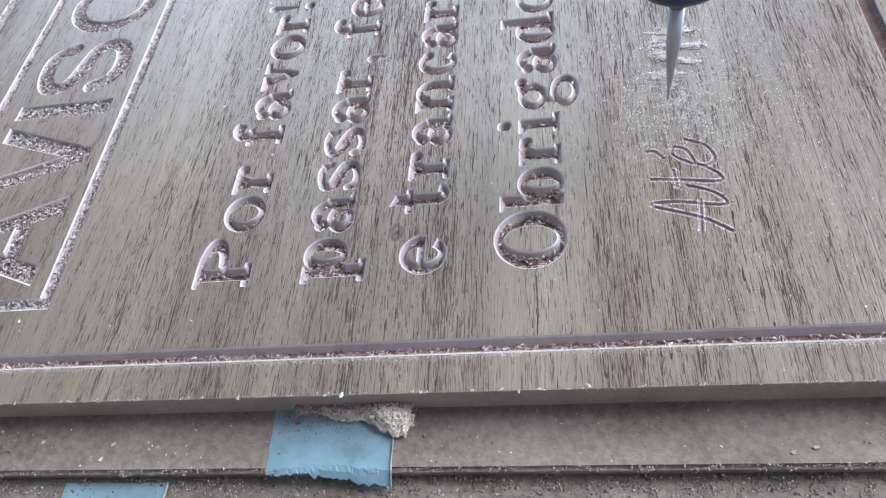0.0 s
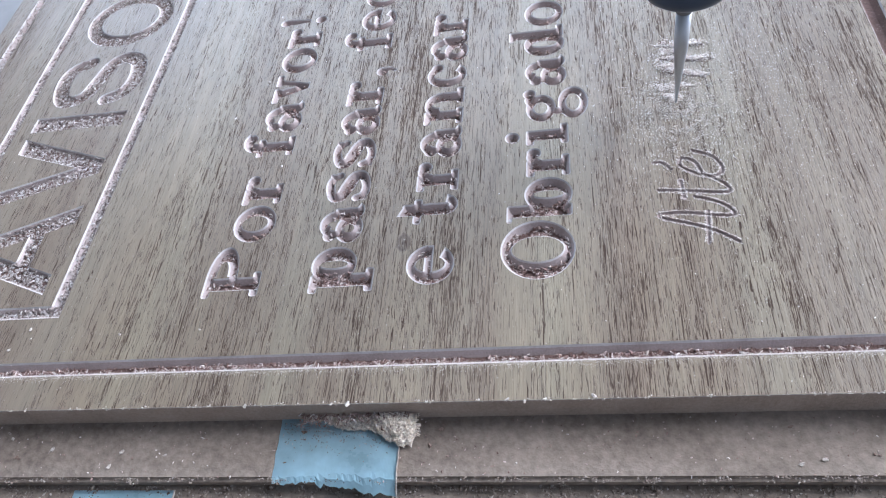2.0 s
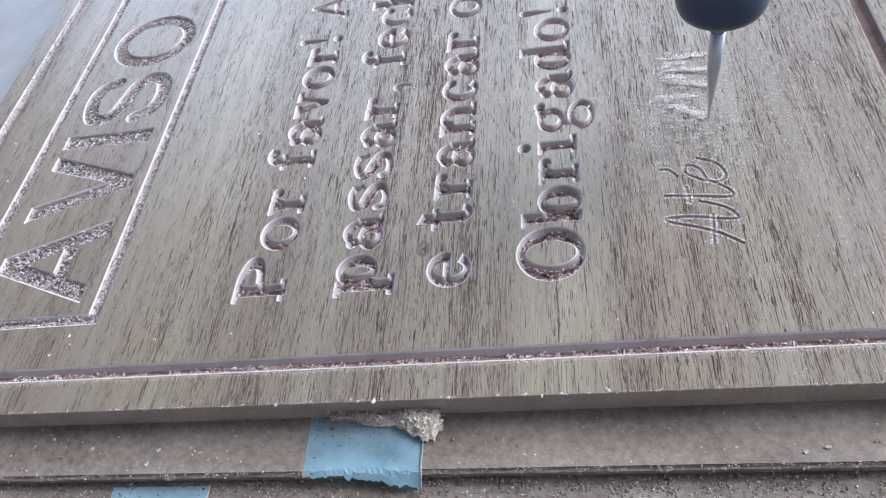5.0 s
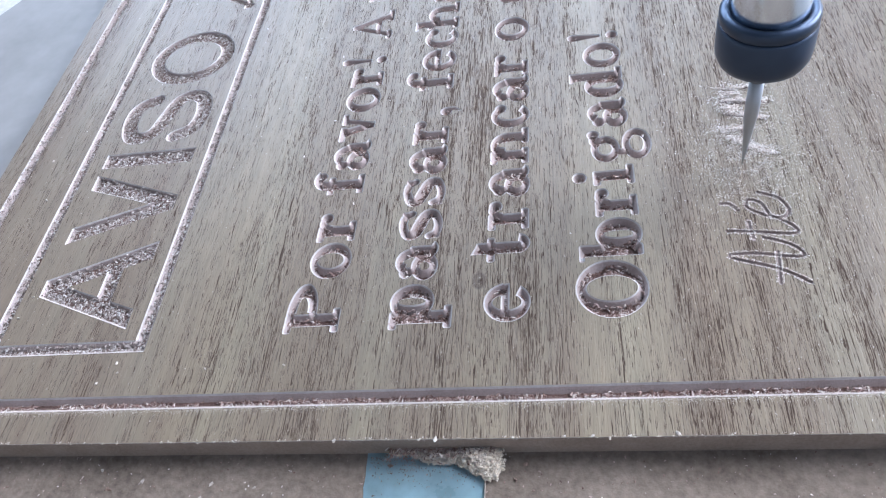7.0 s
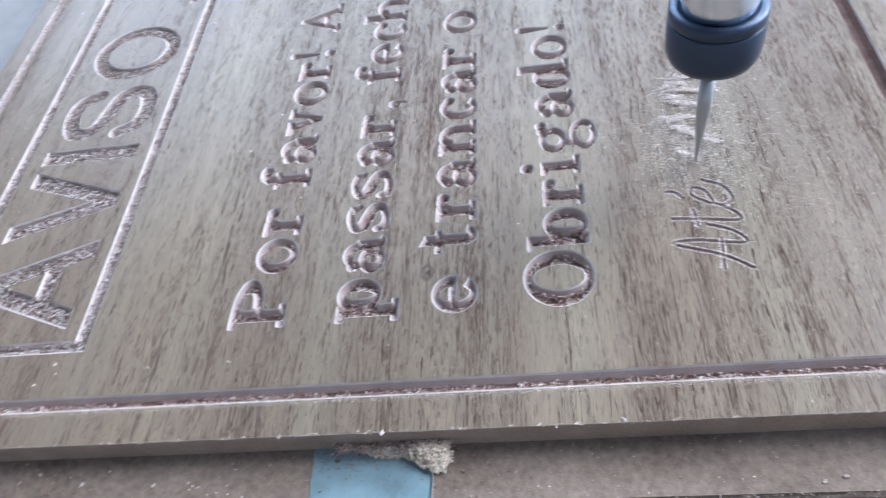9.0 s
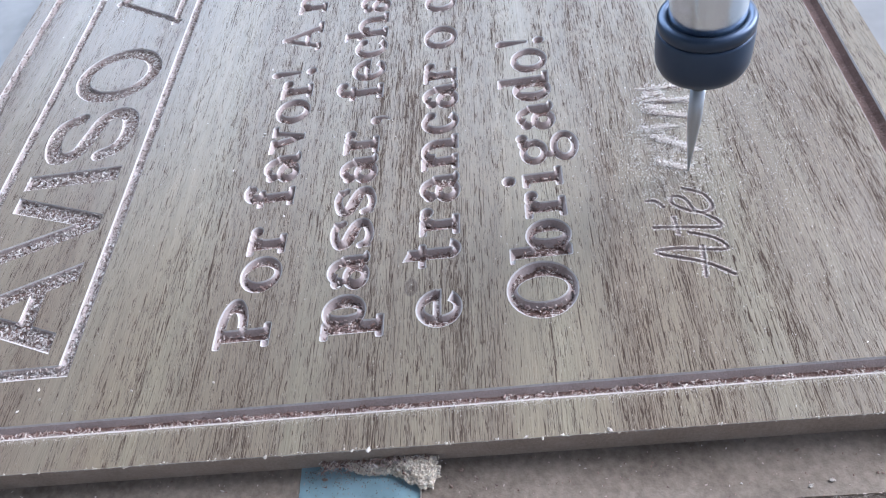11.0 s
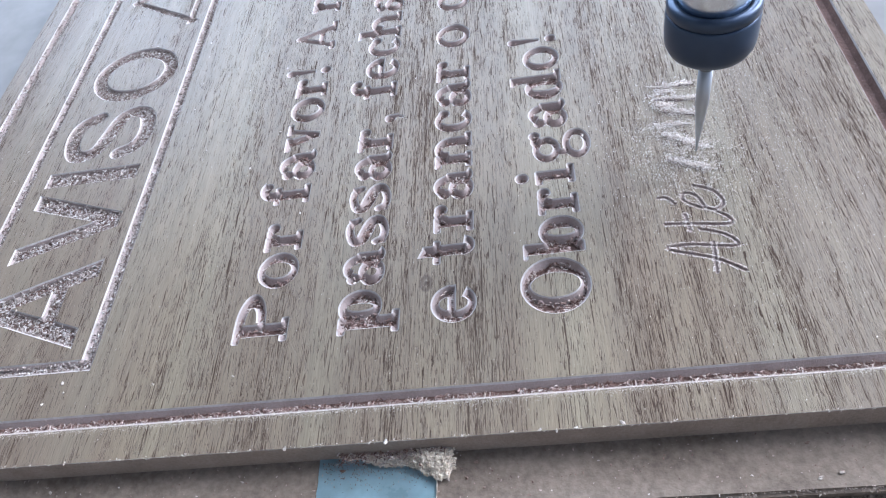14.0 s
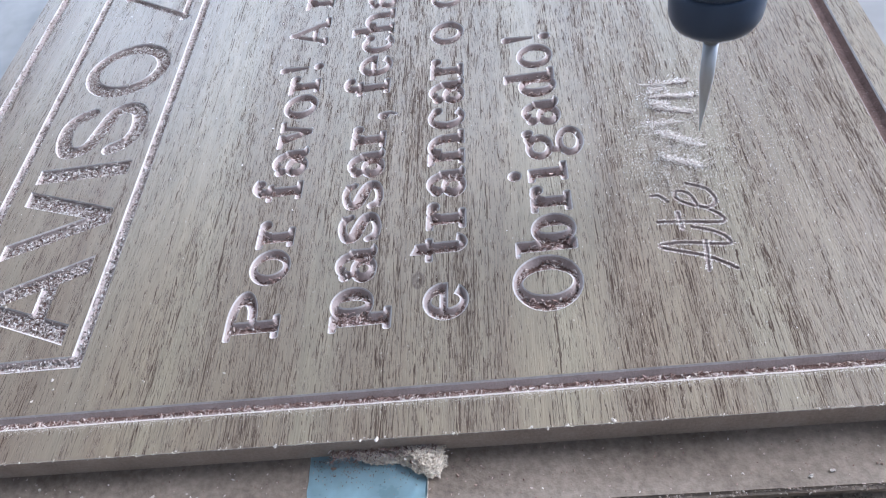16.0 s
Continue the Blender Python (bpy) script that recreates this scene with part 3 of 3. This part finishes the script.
def window_wall():
    """A short wall with a window opening, its frame and sill."""
    wall = tagged(new("wall_north"), "plain workshop wall round a window", "wall", kind="structure")
    for k in ((-2800, 2650, -900, -2250, 2800, 2600), (1150, 2650, -900, 1400, 2800, 2600), (-2250, 2650, -900, 1150, 2800, 1100), (-2250, 2650, 2200, 1150, 2800, 2600)):
        part("wall_panel", box(*k), WALL, wall)
    window = tagged(new("window_1"), "workshop window frame of grey metal", "window", kind="structure")
    for k in ((-2250, 2630, 1100, -2210, 2700, 2200), (1110, 2630, 1100, 1150, 2700, 2200), (-2210, 2630, 1100, 1110, 2700, 1140), (-2210, 2630, 2160, 1110, 2700, 2200)):
        part("window_frame", box(*k), GREY_SHEET, window)


window_wall()

# ---- the spindle with its cutter; its origin is the cutter's tip ----
spindle = tagged(new("router_spindle"), "router spindle with black collet nut and pointed engraving cutter", "router spindle")
part("cutter", lathe([(0.06, 0.0), (0.14, 0.25), (1.22, 13.0), (1.36, 14.2), (1.42, 22.9)], 32), CARBIDE, spindle, "pointed grey carbide engraving cutter", True)
part("cutter_shank", lathe([(1.40, 22.9), (1.52, 23.0), (1.52, 29.0)], 32), SHANK, spindle, "dull dark grey cutter shank", True)
nut_profile = [(2.4, 27.3), (5.4, 27.3), (6.6, 27.5), (7.7, 28.4), (8.3, 29.8), (8.45, 31.4), (8.45, 36.0), (8.25, 36.4), (8.05, 36.55), (6.6, 36.6)]
collet_nut = part("collet_nut", lathe(nut_profile, 72), BLACK, spindle, "blackened steel collet nut", True)
part("nut_lip", lathe([(6.6, 36.55), (8.05, 36.57), (8.35, 36.9), (8.4, 38.4), (8.15, 38.9), (7.5, 39.1), (6.7, 38.8), (6.6, 38.0)], 72), BLACK, collet_nut, "rounded lip of the nut", True)
part("shaft", lathe([(6.3, 34.0), (6.5, 40.0), (6.5, 95.0)], 64), STEEL, spindle, "bright ground steel shaft", True)


# ---- loose stuff ----
def scatter(name, spots, mat, label, seed, size=(0.25, 0.7), fat=1.0):
    """Small bent slivers at (x, y, z, scale), in one mesh."""
    rnd = random.Random(seed)
    vs, fs = [], []
    for x, y, z, k in spots:
        l, w, h = rnd.uniform(*size) * k, rnd.uniform(0.05, 0.14) * k * fat, rnd.uniform(0.04, 0.12) * k * fat
        m = Euler((rnd.uniform(-0.7, 0.7), rnd.uniform(-0.7, 0.7), rnd.uniform(0, 6.3))).to_matrix()
        o, bend = len(vs), rnd.uniform(0.0, 0.5) * l
        for a, b, c in ((-1, -1, 0), (-1, 1, 0), (0, -1.2, bend), (0, 1.2, bend), (1, -0.5, 0), (1, 0.5, 0)):
            for up in (0, 1):
                p = m @ Vector((a * l / 2, b * w, c + up * h))
                vs.append(((x + p.x) * MM, (y + p.y) * MM, (z + abs(p.z) * 0.8) * MM))
        for a, b in ((0, 2), (2, 4)):
            q = [o + 2 * a, o + 2 * a + 2, o + 2 * b + 2, o + 2 * b]
            fs += [q[::-1], [i + 1 for i in q], [q[0], q[3], q[3] + 1, q[0] + 1], [q[2], q[1], q[1] + 1, q[2] + 1]]
        fs += [[o, o + 1, o + 3, o + 2], [o + 8, o + 10, o + 11, o + 9]]
    me = bpy.data.meshes.new(name)
    me.from_pydata(vs, [], fs)
    me.materials.append(mat)
    return tagged(new(name, me), label, "wood chips", kind="stuff")


rnd = random.Random(5)
inside, weights = [], []
for tri, d in FLOORS:
    for k in range(1, len(tri) - 1):
        inside.append((tri[0], tri[k], tri[k + 1], d))
        weights.append(abs((tri[k] - tri[0]).cross(tri[k + 1] - tri[0])) * (1.0 if d > 1 else 0.0))
head_spots, text_spots = [], []
for a, b, c, d in rnd.choices(inside, weights, k=100000):
    u, v = rnd.random(), rnd.random()
    if u + v > 1:
        u, v = 1 - u, 1 - v
    p = a + (b - a) * u + (c - a) * v
    z = SUNK(p, d)
    if p.y > 190 or z < (0.9 if p.y < 12 else 0.22 if p.x < -80 else 0.45 if d < 1.3 else 0.62) * d:
        continue
    heading = p.x < -25 and p.y > 12
    if p.x > 136.5:
        continue
    if heading and rnd.random() > 0.6:
        continue
    if heading:
        head_spots.append((p.x, p.y, -z + rnd.uniform(-0.05, 0.3), rnd.uniform(0.6, 1.25)))
    elif noise.noise((p.x * 0.3, p.y * 0.3, 3)) > -0.22:
        text_spots.append((p.x, p.y, -z + rnd.uniform(-0.05, 0.3), rnd.uniform(0.55, 1.15)))
scatter("heading_chips", head_spots, CHIPS, "brown and pale wood chips lying in the engraved heading", 1, (0.35, 0.95), 1.3)
scatter("letter_chips", text_spots, RED_CHIPS, "reddish brown wood chips lying in the engraved letters", 9, (0.35, 1.35))

spots = []
STROKES = [((94.8, 86.2), (104, 85.4), 480), ((94.2, 81.8), (105.2, 80.2), 720), ((95, 77.6), (103.4, 75), 640), ((93, 72), (100, 72), 350), ((94.5, 79.5), (98, 78.5), 300), ((95, 84), (99, 83.5), 250)]


def ridge(p, q, n):
    """Slivers heaped in uneven lumps along a cut from p to q."""
    out = []
    for _ in range(n):
        t, off = rnd.random(), rnd.gauss(0, 1)
        lump = max(0.12, 0.55 + 1.7 * noise.noise((t * 11, p[1] * 0.7, 0)))
        side = off * 0.75 * lump
        out.append((p[0] + (q[0] - p[0]) * t + rnd.gauss(0, 0.8), p[1] + (q[1] - p[1]) * t + side + 0.9 * noise.noise((t * 6, p[1], 8)), rnd.uniform(0, 1.25) * lump * math.exp(-off * off), rnd.uniform(0.35, 0.85)))
    return out


for p, q, n in STROKES:
    spots += ridge(p, q, n)
for line in SCRIPT[:6]:
    pts = smooth_path(line, 8)
    for p, q in zip(pts, pts[1:]):
        d = Vector(q) - Vector(p)
        n = Vector((-d.y, d.x)).normalized()
        for k in range(int(d.length * 20) + 1):
            o = Vector(p).lerp(Vector(q), rnd.random()) + n * rnd.choice((-1, 1)) * rnd.gauss(0.52, 0.1)
            spots.append((o.x, o.y, 0.0, rnd.uniform(0.3, 0.5)))
scatter("cutting_dust", spots, HEAPED, "pale fluffy cutting dust heaped along fresh engraving", 2)

# dust thrown up as the cutter passes: short heaps of their own
HEAPS = []
for (p, q), times in ((((94.4, 69.8), (103.2, 63.4)), (1.5, 2.8, 3.9, 5.1)), (((94.0, 61.6), (101.9, 57.5)), (7.8, 8.8, 9.9, 11.6))):
    a, b = Vector(p), Vector(q)
    for k, t in enumerate(times):
        HEAPS.append((scatter("fresh_dust", ridge(a.lerp(b, k / 4), a.lerp(b, (k + 1) / 4), 190), HEAPED, "small heap of pale dust beside the moving cutter", 20 + len(HEAPS)), t))

spots = []
for _ in range(8000):
    spots.append((rnd.gauss(108, 14), rnd.gauss(70, 20), 0.0, rnd.uniform(0.15, 0.42)))
for _ in range(600):
    spots.append((rnd.uniform(LEFT, RIGHT), rnd.uniform(1, 200), 0.0, rnd.uniform(0.25, 0.6)))
for _ in range(9000):
    x, y = rnd.gauss(97, 5), rnd.gauss(65, 8)
    if noise.noise((x * 0.45, y * 0.45, 6)) > rnd.uniform(-0.35, 0.45):
        spots.append((x, y, rnd.uniform(0, 0.12), rnd.uniform(0.25, 0.65)))
spots = [s for s in spots if LEFT < s[0] < RIGHT and 0.5 < s[1] < 200]
scatter("loose_dust", spots, DUST_AND_SHEEN, "fine pale dust strewn over the sign face", 3)

spots = []
for _ in range(700):
    spots.append((rnd.uniform(-60, 145), rnd.uniform(-0.15, 0.25), rnd.uniform(-0.25, 0.0), rnd.uniform(0.2, 0.5)))
for _ in range(70):
    x, k = rnd.uniform(-60, 145), rnd.choice((2, 2, 3, 6))
    spots += [(x + rnd.gauss(0, 0.35), rnd.uniform(-0.2, 0.4), -0.05, rnd.uniform(0.3, 0.75)) for _ in range(k)]
# specks along the front groove's lip stand in for its brightly lit wall
for _ in range(4200):
    x = rnd.uniform(-90, 143)
    spots.append((x, 7.1 + 0.15 * noise.noise((x * 0.5, 1, 1)) + rnd.gauss(0, 0.26), -0.05, rnd.uniform(0.25, 0.5)))
scatter("edge_burr_lip_light", spots, DUST_AND_SHEEN, "pale splinters along the sawn edge, and specks for the lit groove lip", 4)

spots = []
for _ in range(650):
    spots.append((rnd.uniform(-70, 150), rnd.uniform(-11, -0.3), -6.2, rnd.uniform(0.3, 0.9)))
scatter("ledge_chips", spots, RED_CHIPS, "reddish brown chips on the ledge of the base board", 16)
spots = []
for _ in range(9000):
    x, y = rnd.uniform(-70, 150), -11.3 - abs(rnd.gauss(0, 3.2))
    if noise.noise((x * 0.35, y * 0.5, 2)) > rnd.uniform(-0.4, 0.3):
        spots.append((x, y, -9.0 + (0.9 * rnd.random() if y > -12.2 else 0.0), rnd.uniform(0.35, 1.0)))
for _ in range(3600):
    x = rnd.uniform(-70, 150)
    if noise.noise((x * 0.22, 5, 0)) > rnd.uniform(-0.3, 0.4):
        spots.append((x, -10.9 + 0.5 * noise.noise((x * 0.4, 0, 0)) + rnd.gauss(0, 0.3), -6.35, rnd.uniform(0.3, 0.75)))
scatter("board_dust", spots, BED_CHIPS, "brown wood dust and chips on the board below", 6, (0.25, 0.8), 1.4)

# pale specks on the front groove's lip, for its sheen as well as dust
spots = [(rnd.uniform(-88, 142), 6.95 - abs(rnd.gauss(0, 0.6)), -0.03, rnd.uniform(0.08, 0.17)) for _ in range(20000)]
scatter("lip_sheen_dust", spots, DUST_AND_SHEEN, "fine pale dust and painted sheen along the lip of the border groove", 17, (0.25, 0.7), 2.4)


def flake(x, y, z, size, seed, mat):
    """A crumpled splinter of torn fibre."""
    r, bm = random.Random(seed), bmesh.new()
    bmesh.ops.create_icosphere(bm, subdivisions=2, radius=1)
    turn = Euler((r.uniform(-0.4, 0.4), r.uniform(-0.4, 0.4), r.uniform(0, 6.3))).to_matrix()
    for v in bm.verts:
        k = 1 + 0.75 * noise.noise(v.co * 1.6 + Vector((seed * 3.1, 0, 0)))
        p = turn @ Vector((v.co.x * k * 0.62, v.co.y * k * 0.36, v.co.z * k * 0.3 + 0.2 * v.co.x * v.co.x))
        v.co = Vector((x, y, z)) * MM + (p + Vector((0, 0, 0.2))) * size * MM
    return part("wood_flake", bm, mat)


for k in range(13):
    tagged(flake(rnd.uniform(-65, 140), rnd.uniform(-0.2, 0.5), -0.15, rnd.uniform(0.35, 0.95), 40 + k, DUST_LUMP), "pale splinter of wood clinging to the sawn edge", "wood flake", "flakes on the sign edge")
for k in range(22):
    tagged(flake(rnd.uniform(-60, 135), rnd.uniform(-9.8, -2), -6.25, rnd.uniform(0.45, 0.85), 70 + k, FLAKE_BROWN if k % 3 else DUST_LUMP), "brown wood flake lying on the base board" if k % 3 else "pale wood flake lying on the base board", "wood flake", "flakes on the base board")
for k in range(30):
    tagged(flake(rnd.uniform(-84, 20), rnd.uniform(12, 165), -0.02, rnd.uniform(0.4, 0.7), 110 + k, DUST_LUMP), "pale wood crumb lying on the sign face", "wood flake", "crumbs on the sign face")


# ---- blue tape and the torn tuft under the front edge ----
def tape(name, x0, x1, y0, y1, z, ragged, label, brink=-10.9):
    """A strip of tape that lies on a board, torn along its front."""
    bm, n, m = bmesh.new(), 40, 14
    grid = []
    for j in range(m + 1):
        row = []
        for i in range(n + 1):
            s = i / n
            front = y1 - 3.0 * max(0, s - 0.35) + 0.9 * noise.noise((i * 0.35, ragged, 0)) + 0.5 * noise.noise((i * 1.1, ragged, 5))
            y = y0 + (front - y0) * j / m
            x = x0 + (x1 - x0) * s + 0.25 * noise.noise((j * 0.5, i * 0.02, ragged)) - 0.6 * (1 - j / m) * (1 - 2 * s) * 0.3
            drop = max(0.0, brink - y)
            row.append(bm.verts.new((x * MM, y * MM, (z + 0.13 + 0.10 * noise.noise((x * 0.22, y * 0.3, 7)) - min(2.2, 0.55 * drop)) * MM)))
        grid.append(row)
    for j in range(m):
        for i in range(n):
            bm.faces.new((grid[j][i], grid[j + 1][i], grid[j + 1][i + 1], grid[j][i + 1]))
    bmesh.ops.solidify(bm, geom=bm.faces[:], thickness=0.12 * MM)
    strip = tagged(part(name, bm, TAPE), label, "tape")
    # the side that has come loose stands up as a thin pale edge
    curl, steps = bmesh.new(), 18
    side = []
    for j in range(steps + 1):
        y = y0 + (y1 - 2.2 - y0) * j / steps
        x = x1 + 0.12 + 0.25 * noise.noise((j * 0.35, 2, ragged))
        low = z + 0.1 - min(2.2, 0.55 * max(0.0, brink - y))
        side.append([curl.verts.new((a * MM, y * MM, b * MM)) for a, b in ((x - 0.12, low), (x + 0.12, low), (x + 0.2, low + 0.42 + 0.12 * noise.noise((j * 0.8, 7, ragged))), (x + 0.02, low + 0.42))])
    for a, b in zip(side, side[1:]):
        for k in range(4):
            curl.faces.new((a[k], a[(k + 1) % 4], b[(k + 1) % 4], b[k]))
    bmesh.ops.recalc_face_normals(curl, faces=curl.faces[:])
    part("curled_edge", curl, DUST_LUMP, strip, "pale frayed side edge of the tape")
    return strip


tape("tape_strip", 19.9, 42.0, 3.0, -11.6, -6.2, 3, "torn pale blue adhesive tape on the base board")
tape("tape_strip", -19.5, 0.5, -12.0, -22.0, -8.95, 5, "torn pale blue adhesive tape on the machine bed", -99)


def tuft_reach(s):
    """How far the tuft hangs out at s along it: a thin flap, then a fat clump."""
    return float(np.interp(s, (0, 0.2, 0.35, 0.5, 0.62, 0.75, 0.88, 0.97, 1.0), (0.5, 0.7, 2.2, 2.6, 2.4, 4.0, 5.6, 5.0, 3.4)))


def tuft_place(s, t):
    """A place on the tuft, s along the sign edge and t from the edge outwards, in mm."""
    clump = float(np.interp(s, (0.55, 0.75, 0.95, 1.0), (0, 1, 1, 0.5)))
    wild = 0.25 + 0.75 * clump
    x = 24 + 21.2 * s + 0.5 * wild * noise.noise((s * 27, t * 9, 1))
    y = 0.6 - (tuft_reach(s) + 0.6) * t + 0.6 * noise.noise((s * 30, t * 11, 4)) * t
    z = -5.3 + (0.5 + 1.3 * clump) * math.sin(math.pi * min(1, t * 0.9 + 0.1)) + 0.55 * wild * noise.noise((s * 36, t * 14, 9)) - 0.3 * t
    return x, y, z


def tuft():
    bm, n, m = bmesh.new(), 60, 20
    grid = [[bm.verts.new(Vector(tuft_place(i / n, j / m)) * MM) for i in range(n + 1)] for j in range(m + 1)]
    for j in range(m):
        for i in range(n):
            bm.faces.new((grid[j][i], grid[j + 1][i], grid[j + 1][i + 1], grid[j][i + 1]))
    bmesh.ops.solidify(bm, geom=bm.faces[:], thickness=0.4 * MM)
    return bm


spots = []
for _ in range(700):
    spots.append((rnd.uniform(20.5, 42), -0.5 - abs(rnd.gauss(0, 2.2)), -6.05, rnd.uniform(0.2, 0.7)))
scatter("tape_dust", spots, CHIPS, "brown dust lying on the blue tape", 12)
tagged(part("torn_fibre_tuft", tuft(), FLUFF), "torn pale tuft of wood fibre hanging under the sign edge", "wood fibre")
spots = []
for _ in range(5200):
    along, out = rnd.random() if rnd.random() < 0.25 else rnd.gauss(0.84, 0.10), rnd.random() ** 0.7
    if 0 < along < 1.02:
        x, y, z = tuft_place(along, out)
        spots.append((x, y, z + rnd.uniform(-0.1, 0.25), rnd.uniform(0.2, 0.55)))
brown = [(24 + 20 * rnd.random(), -0.2 - abs(rnd.gauss(0, 0.9)), -4.1 + rnd.uniform(0, 0.5), rnd.uniform(0.4, 1.0)) for _ in range(380)]
scatter("edge_chips", brown, RED_CHIPS, "brown wood chips caught under the sign edge", 14, (0.5, 1.3))
scatter("tuft_chips", spots, FLUFF_CHIPS, "pale wood fibres caught on the torn edge", 8, (0.5, 1.6))


def motions():
    rows = [
        (0.0, 95.3, 61.6, 2.6), (0.2, 95.5, 66.0, 3.5), (0.4, 95.6, 69.5, 0.5), (0.6, 95.5, 69.2, -0.3), (1.0, 95.2, 68.2, -0.3), (1.5, 95.5, 68.1, -0.3),
        (2.0, 96.3, 67.3, -0.3), (2.5, 97.2, 66.9, -0.3), (3.2, 98.4, 66.6, -0.3), (5.3, 102.2, 64.0, -0.3), (5.5, 102.4, 63.5, -0.3), (6.0, 103.3, 64.0, -0.3),
        (6.3, 103.3, 63.8, -0.3), (6.5, 103.1, 64.0, 2.6), (6.75, 100.0, 63.0, 3.0), (7.0, 96.1, 61.5, -0.3), (7.5, 94.8, 60.0, -0.3), (8.0, 95.8, 59.3, -0.3),
        (8.5, 96.2, 58.5, -0.3), (9.2, 97.9, 58.5, -0.3), (11.3, 100.2, 57.9, -0.3), (12.0, 101.2, 58.3, -0.3), (12.5, 101.7, 58.2, -0.3), (13.0, 101.8, 61.2, -0.3),
        (13.5, 100.4, 63.8, -0.3), (14.0, 100.3, 63.1, -0.3), (14.5, 101.1, 62.9, -0.3), (15.0, 101.9, 62.9, -0.3), (15.7, 102.1, 62.9, -0.3), (16.0, 102.0, 62.9, 5.3),
    ]
    for heap, t in HEAPS:
        walk(heap, [(0.0, pose(0, 0, -1.9 * MM)), (t - 0.3, pose(0, 0, -1.9 * MM)), (t + 0.4, pose(0, 0, 0)), (16.0, pose(0, 0, 0))])
    walk(spindle, [(t, pose(x * MM, y * MM, z * MM)) for t, x, y, z in rows])


motions()
